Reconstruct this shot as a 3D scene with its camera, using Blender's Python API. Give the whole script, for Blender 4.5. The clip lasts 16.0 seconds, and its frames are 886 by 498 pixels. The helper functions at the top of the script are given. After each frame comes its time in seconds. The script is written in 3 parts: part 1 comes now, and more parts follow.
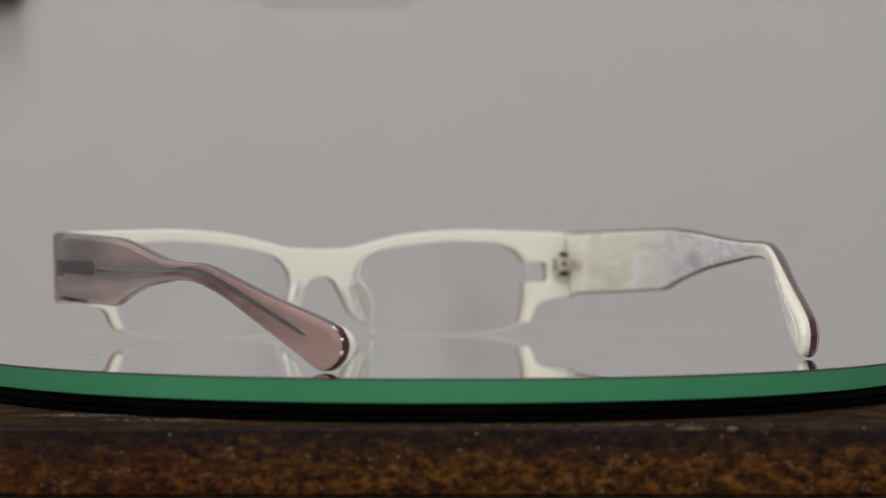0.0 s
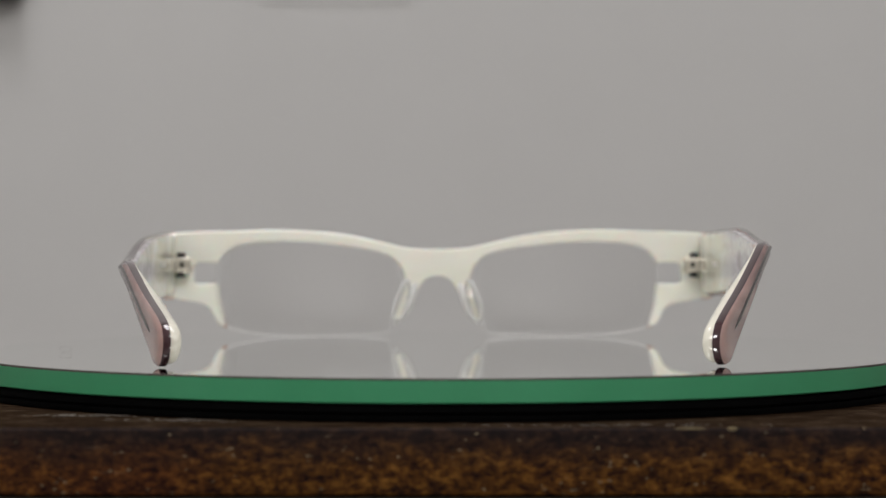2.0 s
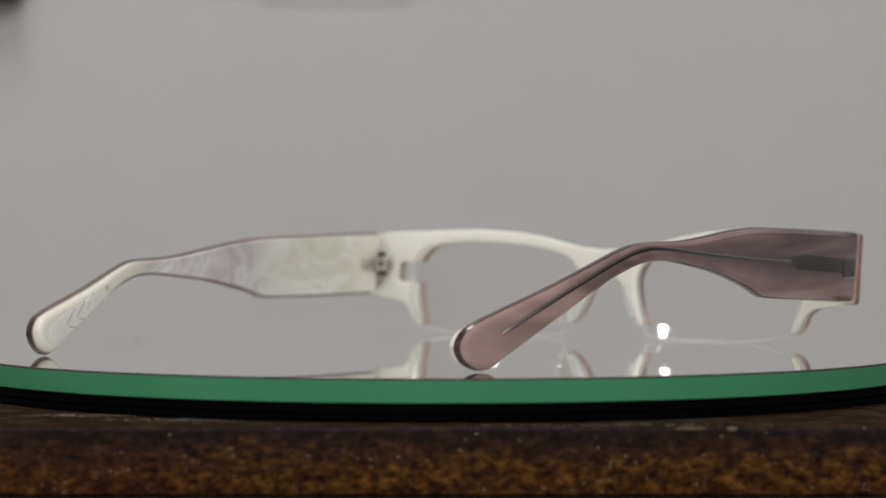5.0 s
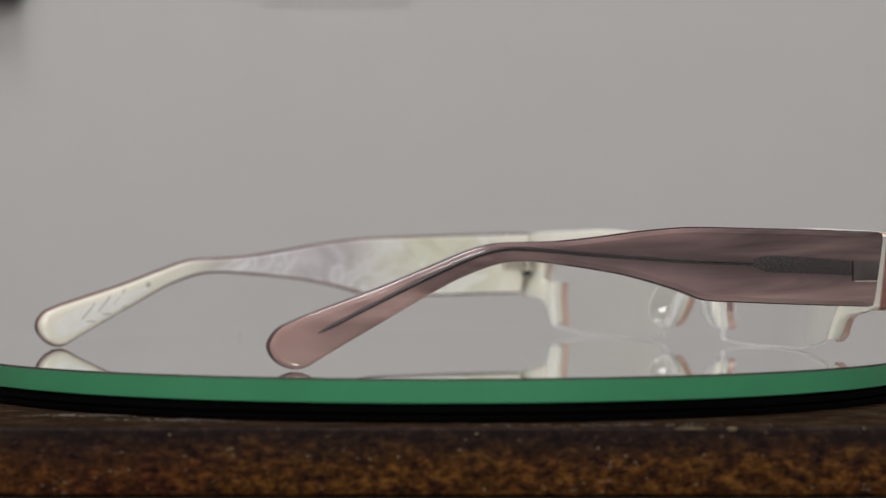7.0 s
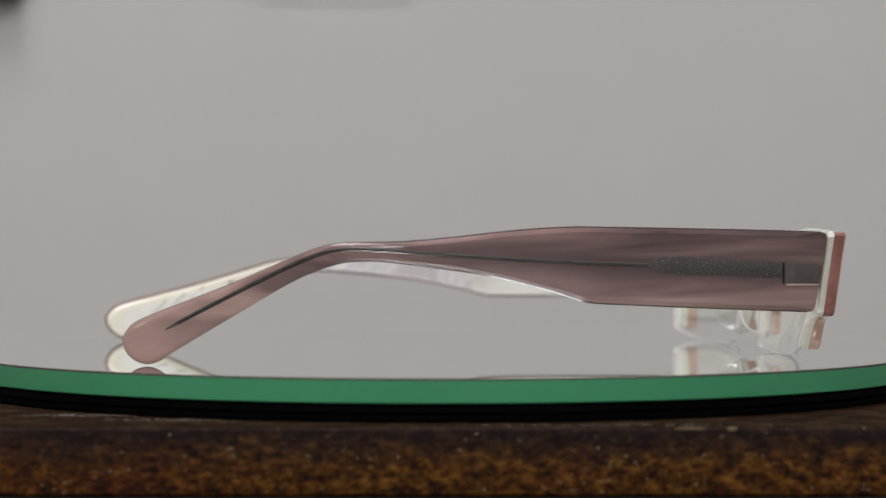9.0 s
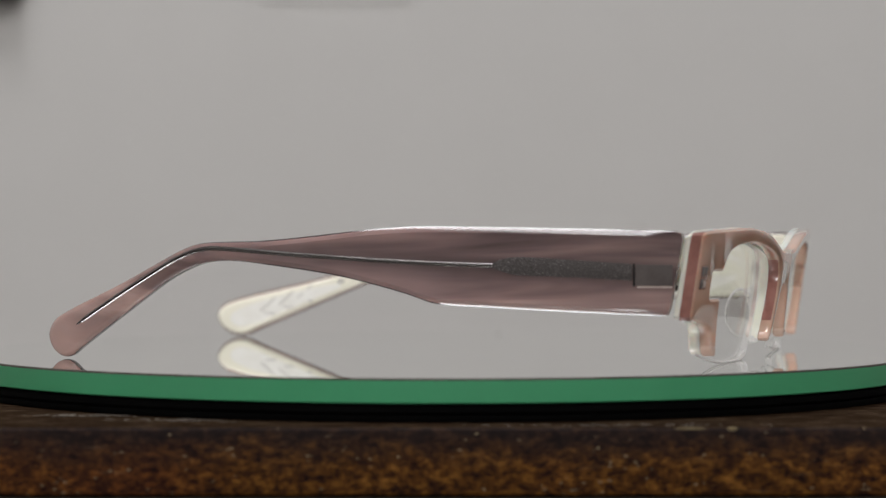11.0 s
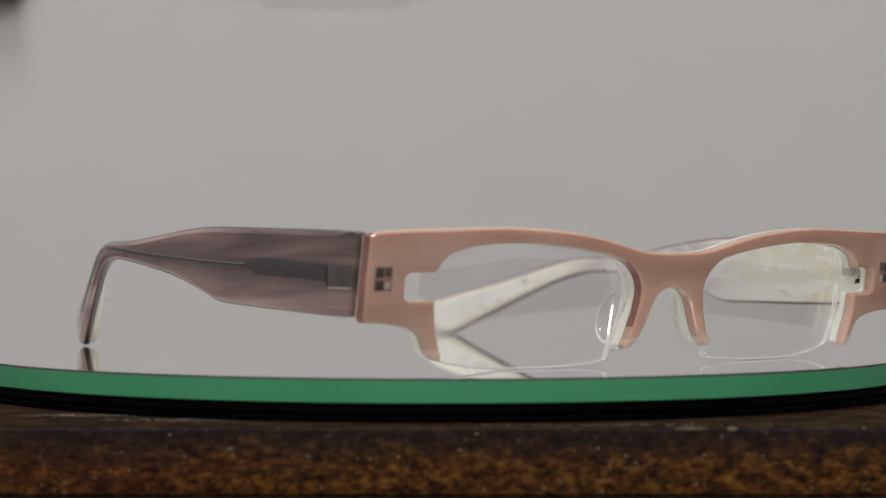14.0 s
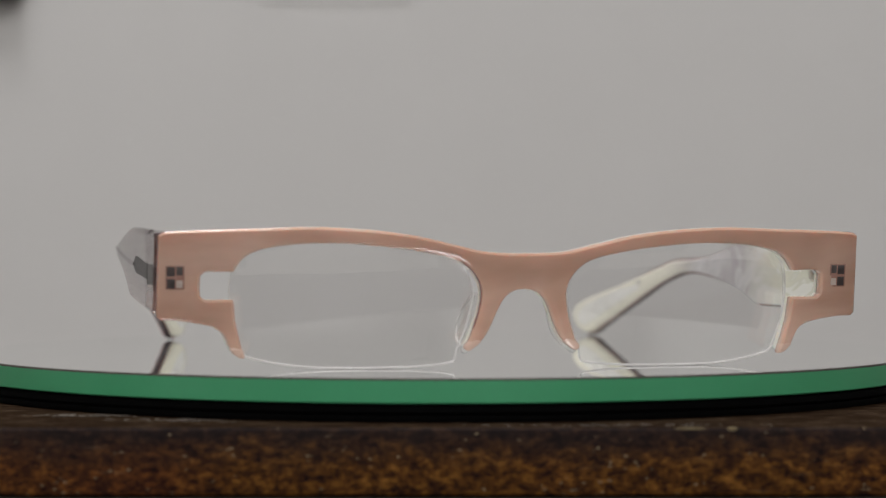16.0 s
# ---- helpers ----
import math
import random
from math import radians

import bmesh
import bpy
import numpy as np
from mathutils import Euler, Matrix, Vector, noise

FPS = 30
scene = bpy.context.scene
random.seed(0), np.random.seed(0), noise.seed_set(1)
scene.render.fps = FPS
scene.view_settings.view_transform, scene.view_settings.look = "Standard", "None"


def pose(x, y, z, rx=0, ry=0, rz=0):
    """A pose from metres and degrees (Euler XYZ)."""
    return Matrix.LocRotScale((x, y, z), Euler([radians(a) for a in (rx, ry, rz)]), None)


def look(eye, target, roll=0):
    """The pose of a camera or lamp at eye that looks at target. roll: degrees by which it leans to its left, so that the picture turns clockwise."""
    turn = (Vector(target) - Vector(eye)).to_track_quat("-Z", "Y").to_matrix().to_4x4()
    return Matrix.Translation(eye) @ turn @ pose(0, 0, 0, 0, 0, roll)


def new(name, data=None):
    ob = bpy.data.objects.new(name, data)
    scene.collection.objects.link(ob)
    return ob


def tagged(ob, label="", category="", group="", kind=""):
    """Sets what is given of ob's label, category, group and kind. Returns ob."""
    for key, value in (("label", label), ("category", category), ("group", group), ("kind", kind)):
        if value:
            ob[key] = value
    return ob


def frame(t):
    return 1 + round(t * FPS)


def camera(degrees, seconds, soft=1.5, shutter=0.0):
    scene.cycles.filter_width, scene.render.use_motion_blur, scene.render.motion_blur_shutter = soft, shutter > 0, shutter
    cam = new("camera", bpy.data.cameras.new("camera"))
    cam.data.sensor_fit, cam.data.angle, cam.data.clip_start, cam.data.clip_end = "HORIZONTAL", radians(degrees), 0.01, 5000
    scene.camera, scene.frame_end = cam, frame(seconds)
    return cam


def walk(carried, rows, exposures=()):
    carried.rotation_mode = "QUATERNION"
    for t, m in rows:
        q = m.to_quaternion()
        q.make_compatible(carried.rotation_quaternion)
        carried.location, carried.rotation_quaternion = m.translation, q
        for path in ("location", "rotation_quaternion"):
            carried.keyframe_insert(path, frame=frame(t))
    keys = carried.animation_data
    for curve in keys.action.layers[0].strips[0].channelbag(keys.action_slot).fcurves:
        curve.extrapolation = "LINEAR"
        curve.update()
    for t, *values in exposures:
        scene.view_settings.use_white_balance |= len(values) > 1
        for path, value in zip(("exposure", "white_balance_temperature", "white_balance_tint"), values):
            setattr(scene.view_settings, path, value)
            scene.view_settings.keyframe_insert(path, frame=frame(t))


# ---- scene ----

from mathutils.geometry import delaunay_2d_cdt

MM = 0.001

# ---- camera: stands still in front of the turntable ----
cam = camera(21.64, 16.0, soft=1.2)
cam.data.dof.use_dof = True
cam.data.dof.focus_distance = 0.477
cam.data.dof.aperture_fstop = 17.0
EYE = Vector((0.0, -0.52296, 0.02561))
AIM = EYE + Vector((math.sin(radians(0.0469)), 1.0, -math.tan(radians(0.3088))))
walk(cam, [(0.0, look(EYE, AIM)), (16.0, look(EYE, AIM))], exposures=[(0.0, -0.32), (4.0, -0.33), (6.5, -0.30), (8.0, -0.24), (9.0, -0.21), (16.0, -0.21)])

# ---- light ----
world = bpy.data.worlds.new("room_air")
scene.world = world
world.use_nodes = True
world.node_tree.nodes["Background"].inputs[0].default_value = (0.9, 0.95, 1.0, 1)
world.node_tree.nodes["Background"].inputs[1].default_value = 0.05


def area_lamp(name, eye, target, sx, sy, watts, colour):
    data = bpy.data.lights.new(name, "AREA")
    data.shape, data.size, data.size_y, data.energy, data.color = "RECTANGLE", sx, sy, watts, colour
    ob = new(name, data)
    ob.matrix_world = look(eye, target)
    return ob


area_lamp("ceiling_light", (-0.28, 0.12, 1.62), (-0.2, 0.15, 0.0), 0.85, 0.40, 14.2, (0.99, 0.98, 1.0))
area_lamp("ceiling_light", (0.35, -1.75, 1.70), (0.2, -0.6, 0.0), 0.6, 0.6, 36.0, (0.99, 0.98, 1.0))
area_lamp("side_lamp", (-1.02, -0.67, 0.56), (0.0, 0.0, 0.0), 0.055, 0.055, 2.2, (1.0, 0.975, 0.975)).data.shape = "DISK"

# ---- materials ----


def material(name, rough=0.5, metal=0.0, coat=0.0, ior=1.49):
    m = bpy.data.materials.new(name)
    m.use_nodes = True
    b = m.node_tree.nodes["Principled BSDF"]
    b.inputs["Roughness"].default_value = rough
    b.inputs["Metallic"].default_value = metal
    b.inputs["Coat Weight"].default_value = coat
    b.inputs["Coat Roughness"].default_value = 0.06
    b.inputs["IOR"].default_value = ior
    return m, m.node_tree, b


def dull(m, level):
    """Takes the gloss off a material."""
    m.node_tree.nodes["Principled BSDF"].inputs["Specular IOR Level"].default_value = level
    return m


def node(tree, kind, **values):
    n = tree.nodes.new(kind)
    for key, value in values.items():
        n.inputs[key].default_value = value
    return n


def coords(tree, scale=(1, 1, 1), turn=(0, 0, 0)):
    c = tree.nodes.new("ShaderNodeTexCoord")
    m = tree.nodes.new("ShaderNodeMapping")
    m.inputs["Scale"].default_value = scale
    m.inputs["Rotation"].default_value = turn
    tree.links.new(c.outputs["Object"], m.inputs["Vector"])
    return m.outputs["Vector"]


def ramp(tree, source, stops):
    r = tree.nodes.new("ShaderNodeValToRGB")
    e = r.color_ramp.elements
    while len(e) < len(stops):
        e.new(0.5)
    for el, (p, c) in zip(e, stops):
        el.position, el.color = p, (*c, 1) if len(c) == 3 else c
    tree.links.new(source, r.inputs[0])
    return r.outputs[0]


def noise_tex(tree, vec, scale, detail=4.0, rough=0.55, distort=0.0):
    n = node(tree, "ShaderNodeTexNoise", Scale=scale, Detail=detail, Roughness=rough, Distortion=distort)
    tree.links.new(vec, n.inputs["Vector"])
    return n.outputs["Fac"]


def mix(tree, fac, a, b, blend="MIX"):
    n = tree.nodes.new("ShaderNodeMix")
    n.data_type, n.blend_type = "RGBA", blend
    for value, socket in ((fac, n.inputs[0]), (a, n.inputs[6]), (b, n.inputs[7])):
        if isinstance(value, (int, float)):
            socket.default_value = value
        elif isinstance(value, tuple):
            socket.default_value = (*value, 1)
        else:
            tree.links.new(value, socket)
    return n.outputs[2]


def bump(tree, b, height, strength, distance):
    n = node(tree, "ShaderNodeBump", Strength=strength, Distance=distance)
    tree.links.new(height, n.inputs["Height"])
    tree.links.new(n.outputs["Normal"], b.inputs["Normal"])


def two_tone(name, dark, light, scale, rough=0.6, stretch=(1, 1, 1), relief=0.0, metal=0.0, coat=0.0, mottle=0.12):
    m, t, b = material(name, rough, metal, coat)
    v = coords(t, stretch)
    n = noise_tex(t, v, scale)
    fine = noise_tex(t, v, scale * 9, 3)
    c = ramp(t, n, [(0.3, dark), (0.7, light)])
    c = mix(t, mottle, c, fine, "OVERLAY")
    t.links.new(c, b.inputs["Base Color"])
    if relief:
        bump(t, b, fine, 0.4, relief)
    return m


WALL = two_tone("painted_wall", (0.612, 0.603, 0.588), (0.620, 0.611, 0.596), 2.2, 0.9, relief=0.0003, mottle=0.03)
CEILING = two_tone("white_ceiling", (0.76, 0.76, 0.75), (0.8, 0.8, 0.79), 3, 0.9)
FLOOR = two_tone("floor_boards", (0.46, 0.43, 0.39), (0.56, 0.53, 0.48), 6, 0.5, (1, 8, 1))
TABLE = two_tone("dark_table", (0.012, 0.010, 0.009), (0.03, 0.025, 0.02), 12, 0.5, (1, 8, 1))
BLACK = dull(two_tone("black_plastic", (0.0015, 0.0015, 0.0015), (0.003, 0.003, 0.003), 60, 0.7), 0.04)
DARK = two_tone("dark_fitting", (0.02, 0.018, 0.016), (0.035, 0.03, 0.028), 40, 0.6)
WHITE = two_tone("white_strip", (0.85, 0.85, 0.83), (0.9, 0.9, 0.88), 30, 0.6)
STEEL = two_tone("hinge_steel", (0.52, 0.48, 0.40), (0.74, 0.70, 0.60), 900, 0.38, metal=0.7)
CORE = two_tone("core_wire", (0.22, 0.205, 0.202), (0.28, 0.265, 0.262), 500, 0.24, metal=1.0, mottle=0.03)
PLUM = two_tone("deep_plum_edge", (0.034, 0.014, 0.017), (0.062, 0.026, 0.030), 120, 0.15, coat=0.6)
DEEP_PINK = two_tone("deep_pink_edge", (0.22, 0.085, 0.068), (0.36, 0.160, 0.130), 260, 0.18, coat=0.5)
PLATE = two_tone("hinge_bed", (0.070, 0.057, 0.053), (0.110, 0.092, 0.086), 300, 0.45, coat=0.1)
BED = two_tone("rosy_hinge_bed", (0.30, 0.16, 0.125), (0.42, 0.24, 0.19), 500, 0.25, coat=0.4)
RIVET = two_tone("dark_rivet", (0.045, 0.035, 0.035), (0.085, 0.065, 0.06), 500, 0.3, coat=0.5)
PALE_RIVET = two_tone("pale_rivet", (0.46, 0.37, 0.32), (0.58, 0.48, 0.42), 500, 0.3, coat=0.4)
GROOVE = two_tone("worn_groove", (0.43, 0.41, 0.37), (0.52, 0.50, 0.45), 300, 0.5)
SCREW = two_tone("dark_screw", (0.012, 0.012, 0.011), (0.03, 0.03, 0.028), 900, 0.4, metal=0.6)
CHIP = two_tone("bare_wood_chip", (0.16, 0.12, 0.055), (0.26, 0.20, 0.10), 900, 0.7)
SCUFF = two_tone("worn_scuff", (0.07, 0.058, 0.046), (0.19, 0.165, 0.14), 900, 0.7)
PRINT = two_tone("pale_print", (0.72, 0.71, 0.68), (0.8, 0.79, 0.76), 900, 0.6)
TIP_PANEL = two_tone("white_tip_panel", (0.84, 0.82, 0.76), (0.90, 0.885, 0.84), 200, 0.25, coat=0.4)
NYLON = two_tone("nylon_line", (0.88, 0.86, 0.84), (0.94, 0.92, 0.90), 300, 0.3)
NYLON.node_tree.nodes["Principled BSDF"].inputs["Transmission Weight"].default_value = 0.45


def board_material():
    """Dark stained strand board: a near-black skin with amber flakes and pale flecks."""
    m, t, b = material("stained_strand_board", 0.6)
    dull(m, 0.12)
    v = coords(t, (1, 1, 1))
    big = noise_tex(t, coords(t, (0.8, 1, 1.6)), 70, 6, 0.75, 0.3)
    flake = noise_tex(t, coords(t, (0.55, 1, 1.0), (0, 0.12, 0)), 560, 8, 0.85, 0.12)
    c = ramp(t, flake, [(0.40, (0.007, 0.003, 0.003)), (0.47, (0.042, 0.014, 0.004)), (0.54, (0.140, 0.055, 0.009)), (0.66, (0.38, 0.175, 0.034))])
    red = ramp(t, flake, [(0.40, (0.008, 0.003, 0.003)), (0.48, (0.045, 0.013, 0.006)), (0.56, (0.13, 0.040, 0.010)), (0.68, (0.30, 0.10, 0.024))])
    c = mix(t, ramp(t, noise_tex(t, v, 14, 2), [(0.42, (0, 0, 0)), (0.6, (1, 1, 1))]), c, red)
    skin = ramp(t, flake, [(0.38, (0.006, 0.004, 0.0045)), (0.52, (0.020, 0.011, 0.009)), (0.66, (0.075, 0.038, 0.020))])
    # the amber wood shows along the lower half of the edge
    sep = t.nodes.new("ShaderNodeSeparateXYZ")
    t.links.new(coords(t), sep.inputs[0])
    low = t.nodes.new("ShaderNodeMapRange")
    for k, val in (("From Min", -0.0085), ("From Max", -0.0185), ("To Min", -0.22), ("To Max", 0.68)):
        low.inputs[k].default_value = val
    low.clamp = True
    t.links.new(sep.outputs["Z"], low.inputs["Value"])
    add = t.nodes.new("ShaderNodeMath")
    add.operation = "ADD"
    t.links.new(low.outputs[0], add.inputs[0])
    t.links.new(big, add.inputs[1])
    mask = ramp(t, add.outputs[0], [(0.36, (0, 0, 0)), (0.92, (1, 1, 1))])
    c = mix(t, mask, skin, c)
    cell = node(t, "ShaderNodeTexVoronoi", Scale=900.0)
    t.links.new(coords(t, (0.55, 1, 1.4)), cell.inputs["Vector"])
    gate = ramp(t, noise_tex(t, v, 230, 1), [(0.57, (0, 0, 0)), (0.61, (1, 1, 1))])
    spot = ramp(t, cell.outputs["Distance"], [(0.12, (1, 1, 1)), (0.22, (0, 0, 0))])
    both = mix(t, 1.0, gate, spot, "MULTIPLY")
    c = mix(t, both, c, (0.34, 0.26, 0.15))
    # long pale scratches
    line = noise_tex(t, coords(t, (0.06, 1, 1.5), (0, 0.03, 0)), 520, 2, 0.5)
    c = mix(t, ramp(t, line, [(0.70, (0, 0, 0)), (0.74, (0.5, 0.5, 0.5))]), c, (0.22, 0.16, 0.10))
    t.links.new(c, b.inputs["Base Color"])
    bump(t, b, flake, 0.5, 0.0006)
    return m


def board_top_material():
    m, t, b = material("worn_board_top", 0.85)
    dull(m, 0.0)
    n = noise_tex(t, coords(t, (0.8, 1.6, 1)), 160, 8, 0.8)
    c = ramp(t, n, [(0.34, (0.010, 0.006, 0.004)), (0.52, (0.028, 0.017, 0.010)), (0.68, (0.085, 0.060, 0.040))])
    t.links.new(c, b.inputs["Base Color"])
    bump(t, b, n, 0.3, 0.0004)
    return m


BOARD, BOARD_TOP = board_material(), board_top_material()


def acetate(name, stops, scale, stretch, rough=0.2, coat=0.5, sheer=0.0, glow=0.0):
    """Polished acetate with soft flowing streaks."""
    m, t, b = material(name, rough, coat=coat)
    v = coords(t, stretch)
    n = noise_tex(t, v, scale, 4, 0.5, 0.4)
    soft = noise_tex(t, v, scale * 0.35, 2, 0.5)
    c = ramp(t, n, stops)
    c = mix(t, 0.25, c, soft, "SOFT_LIGHT")
    t.links.new(c, b.inputs["Base Color"])
    b.inputs["Transmission Weight"].default_value = sheer
    b.inputs["Subsurface Weight"].default_value = glow
    b.inputs["Subsurface Radius"].default_value = (1.0, 0.6, 0.45)
    b.inputs["Subsurface Scale"].default_value = 0.003
    return m, t, b, c


PINK = acetate("pink_acetate", [(0.30, (0.49, 0.302, 0.222)), (0.5, (0.635, 0.412, 0.315)), (0.70, (0.79, 0.56, 0.45))], 55, (0.35, 1, 1.2), 0.14, 0.9, glow=0.55)[0]
ROSE = acetate("rose_tip_acetate", [(0.25, (0.58, 0.375, 0.29)), (0.8, (0.74, 0.54, 0.44))], 200, (1, 1, 1))[0]
CREAM = acetate("cream_acetate", [(0.25, (0.845, 0.805, 0.69)), (0.8, (0.90, 0.875, 0.785))], 90, (0.4, 1, 1), glow=0.4)[0]


def temple_material():
    """Smoky mauve acetate streaked lengthwise, darkest along its core, rosier towards the ear tip."""
    m, t, b, c = acetate("mauve_acetate", [(0.34, (0.100, 0.068, 0.068)), (0.45, (0.215, 0.141, 0.135)), (0.54, (0.34, 0.222, 0.204)), (0.66, (0.52, 0.365, 0.33))], 150, (1, 0.09, 1.1), 0.16, 0.35, glow=0.25)
    dull(m, 0.25)

    def math_node(kind, *values):
        n = t.nodes.new("ShaderNodeMath")
        n.operation = kind
        for value, socket in zip(values, n.inputs):
            if isinstance(value, (int, float)):
                socket.default_value = value
            else:
                t.links.new(value, socket)
        return n.outputs[0]

    sep = t.nodes.new("ShaderNodeSeparateXYZ")
    t.links.new(coords(t), sep.inputs[0])
    x, y, z = sep.outputs
    # height over the line of the core; the wearer's left arm hangs lower
    hang = math_node("MULTIPLY", math_node("GREATER_THAN", x, 0.0), math_node("MULTIPLY", math_node("MINIMUM", y, 0.097), 0.048))
    core = math_node("MULTIPLY_ADD", y, 0.045, 0.0183)
    off = math_node("SUBTRACT", math_node("ADD", z, hang), core)
    wander = math_node("MULTIPLY", math_node("SUBTRACT", noise_tex(t, coords(t, (1, 0.25, 1)), 90, 3), 0.5), 0.004)
    off = math_node("ABSOLUTE", math_node("ADD", off, wander))
    smoke = ramp(t, math_node("MULTIPLY", off, 100.0), [(0.10, (0.80, 0.80, 0.80)), (0.22, (0.45, 0.45, 0.45)), (0.46, (0, 0, 0))])
    body = ramp(t, y, [(0.050, (1, 1, 1)), (0.085, (0.45, 0.45, 0.45)), (0.100, (0.0, 0.0, 0.0))])
    smoke = mix(t, 1.0, smoke, body, "MULTIPLY")
    # a rosy cloud where the arm narrows, grey towards the hinge
    rosy = ramp(t, y, [(0.036, (0, 0, 0)), (0.058, (0.65, 0.65, 0.65)), (0.082, (0.35, 0.35, 0.35)), (0.105, (0.15, 0.15, 0.15))])
    cloud = ramp(t, noise_tex(t, coords(t, (1, 0.35, 1)), 75, 2, 0.5, 0.6), [(0.38, (0.2, 0.2, 0.2)), (0.62, (1, 1, 1))])
    rosy = mix(t, 1.0, rosy, cloud, "MULTIPLY")
    near = ramp(t, y, [(0.010, (0.75, 0.75, 0.75)), (0.048, (0, 0, 0))])
    band = noise_tex(t, coords(t, (1, 0.06, 1)), 190, 2, 0.5)
    near = mix(t, 1.0, near, ramp(t, band, [(0.38, (0.15, 0.15, 0.15)), (0.62, (1, 1, 1))]), "MULTIPLY")
    c = mix(t, rosy, c, (0.49, 0.33, 0.312))
    c = mix(t, smoke, c, (0.088, 0.064, 0.064))
    c = mix(t, near, c, (0.085, 0.066, 0.066))
    leg = ramp(t, y, [(0.098, (0, 0, 0)), (0.120, (0.5, 0.5, 0.5)), (0.130, (0.62, 0.62, 0.62)), (0.137, (0.9, 0.9, 0.9))])
    c = mix(t, leg, c, (0.40, 0.265, 0.235))
    t.links.new(c, b.inputs["Base Color"])
    return m


def pearl_material():
    """Inner lining of the temples: cream at hinge and tip, cloudy pearl along the middle."""
    m, t, b = material("pearl_lining", 0.22, coat=0.5)
    cloud = noise_tex(t, coords(t, (1, 0.6, 1)), 85, 2.5, 0.5, 1.6)
    warm = ramp(t, cloud, [(0.32, (0.66, 0.65, 0.50)), (0.47, (0.76, 0.745, 0.60)), (0.53, (0.72, 0.71, 0.58)), (0.56, (0.86, 0.85, 0.77)), (0.75, (0.80, 0.79, 0.70))])
    lilac = ramp(t, cloud, [(0.30, (0.44, 0.395, 0.40)), (0.46, (0.60, 0.565, 0.57)), (0.52, (0.72, 0.69, 0.69)), (0.58, (0.58, 0.55, 0.56)), (0.75, (0.82, 0.80, 0.79))])
    sep = t.nodes.new("ShaderNodeSeparateXYZ")
    t.links.new(coords(t), sep.inputs[0])
    along = ramp(t, sep.outputs["Y"], [(0.034, (0, 0, 0)), (0.058, (1, 1, 1))])
    pearl = mix(t, along, warm, lilac)
    plain = ramp(t, sep.outputs["Y"], [(0.006, (1, 1, 1)), (0.016, (0, 0, 0)), (0.088, (0, 0, 0)), (0.104, (1, 1, 1))])
    c = mix(t, plain, pearl, (0.86, 0.825, 0.695))
    t.links.new(c, b.inputs["Base Color"])
    return m


TEMPLE, PEARL = temple_material(), pearl_material()


def sparkle_material():
    m, t, b = material("sparkling_core_plate", 0.4, metal=0.45)
    n = noise_tex(t, coords(t), 3600, 2, 0.7)
    t.links.new(ramp(t, n, [(0.35, (0.055, 0.048, 0.046)), (0.6, (0.105, 0.093, 0.090)), (0.74, (0.30, 0.285, 0.28))]), b.inputs["Base Color"])
    bump(t, b, n, 0.6, 0.0002)
    return m


SPARKLE = sparkle_material()


def clear_material(name, tint, ior):
    """Thin clear plastic: see-through, glossier at a glancing view."""
    m = bpy.data.materials.new(name)
    m.use_nodes = True
    t = m.node_tree
    t.nodes.clear()
    out = t.nodes.new("ShaderNodeOutputMaterial")
    thru = node(t, "ShaderNodeBsdfTransparent", Color=(*tint, 1))
    gloss = node(t, "ShaderNodeBsdfGlossy", Color=(1, 1, 1, 1), Roughness=0.02)
    face = node(t, "ShaderNodeLayerWeight", Blend=0.5)
    power = t.nodes.new("ShaderNodeMath")
    power.operation = "POWER"
    power.inputs[1].default_value = 4.0
    t.links.new(face.outputs["Facing"], power.inputs[0])
    gain = t.nodes.new("ShaderNodeMath")
    gain.operation = "MULTIPLY_ADD"
    gain.inputs[1].default_value, gain.inputs[2].default_value = ior
    t.links.new(power.outputs[0], gain.inputs[0])
    mx = t.nodes.new("ShaderNodeMixShader")
    t.links.new(gain.outputs[0], mx.inputs[0])
    t.links.new(thru.outputs[0], mx.inputs[1])
    t.links.new(gloss.outputs[0], mx.inputs[2])
    t.links.new(mx.outputs[0], out.inputs["Surface"])
    return m


LENS = clear_material("clear_lens", (0.995, 0.995, 0.995), (0.45, 0.09))


def frosted_material():
    """Ground plastic rim: half clear, half white."""
    m, t, b = material("frosted_lens_edge", 0.3)
    n = noise_tex(t, coords(t), 400, 3)
    t.links.new(ramp(t, n, [(0.3, (0.84, 0.82, 0.80)), (0.7, (0.92, 0.90, 0.88))]), b.inputs["Base Color"])
    t.links.new(ramp(t, n, [(0.3, (0.40, 0.40, 0.40)), (0.7, (0.56, 0.56, 0.56))]), b.inputs["Alpha"])
    return m


LENS_EDGE = frosted_material()


PAD = clear_material("clear_nose_pad", (0.97, 0.97, 0.96), (0.55, 0.09))
PAD_MILK = two_tone("milky_plastic", (0.84, 0.83, 0.80), (0.92, 0.91, 0.89), 400, 0.18, coat=0.4)
PAD_MILK.node_tree.nodes["Principled BSDF"].inputs["Transmission Weight"].default_value = 0.25
bump(PAD_MILK.node_tree, PAD_MILK.node_tree.nodes["Principled BSDF"], noise_tex(PAD_MILK.node_tree, coords(PAD_MILK.node_tree), 700, 2), 0.9, 0.0008)


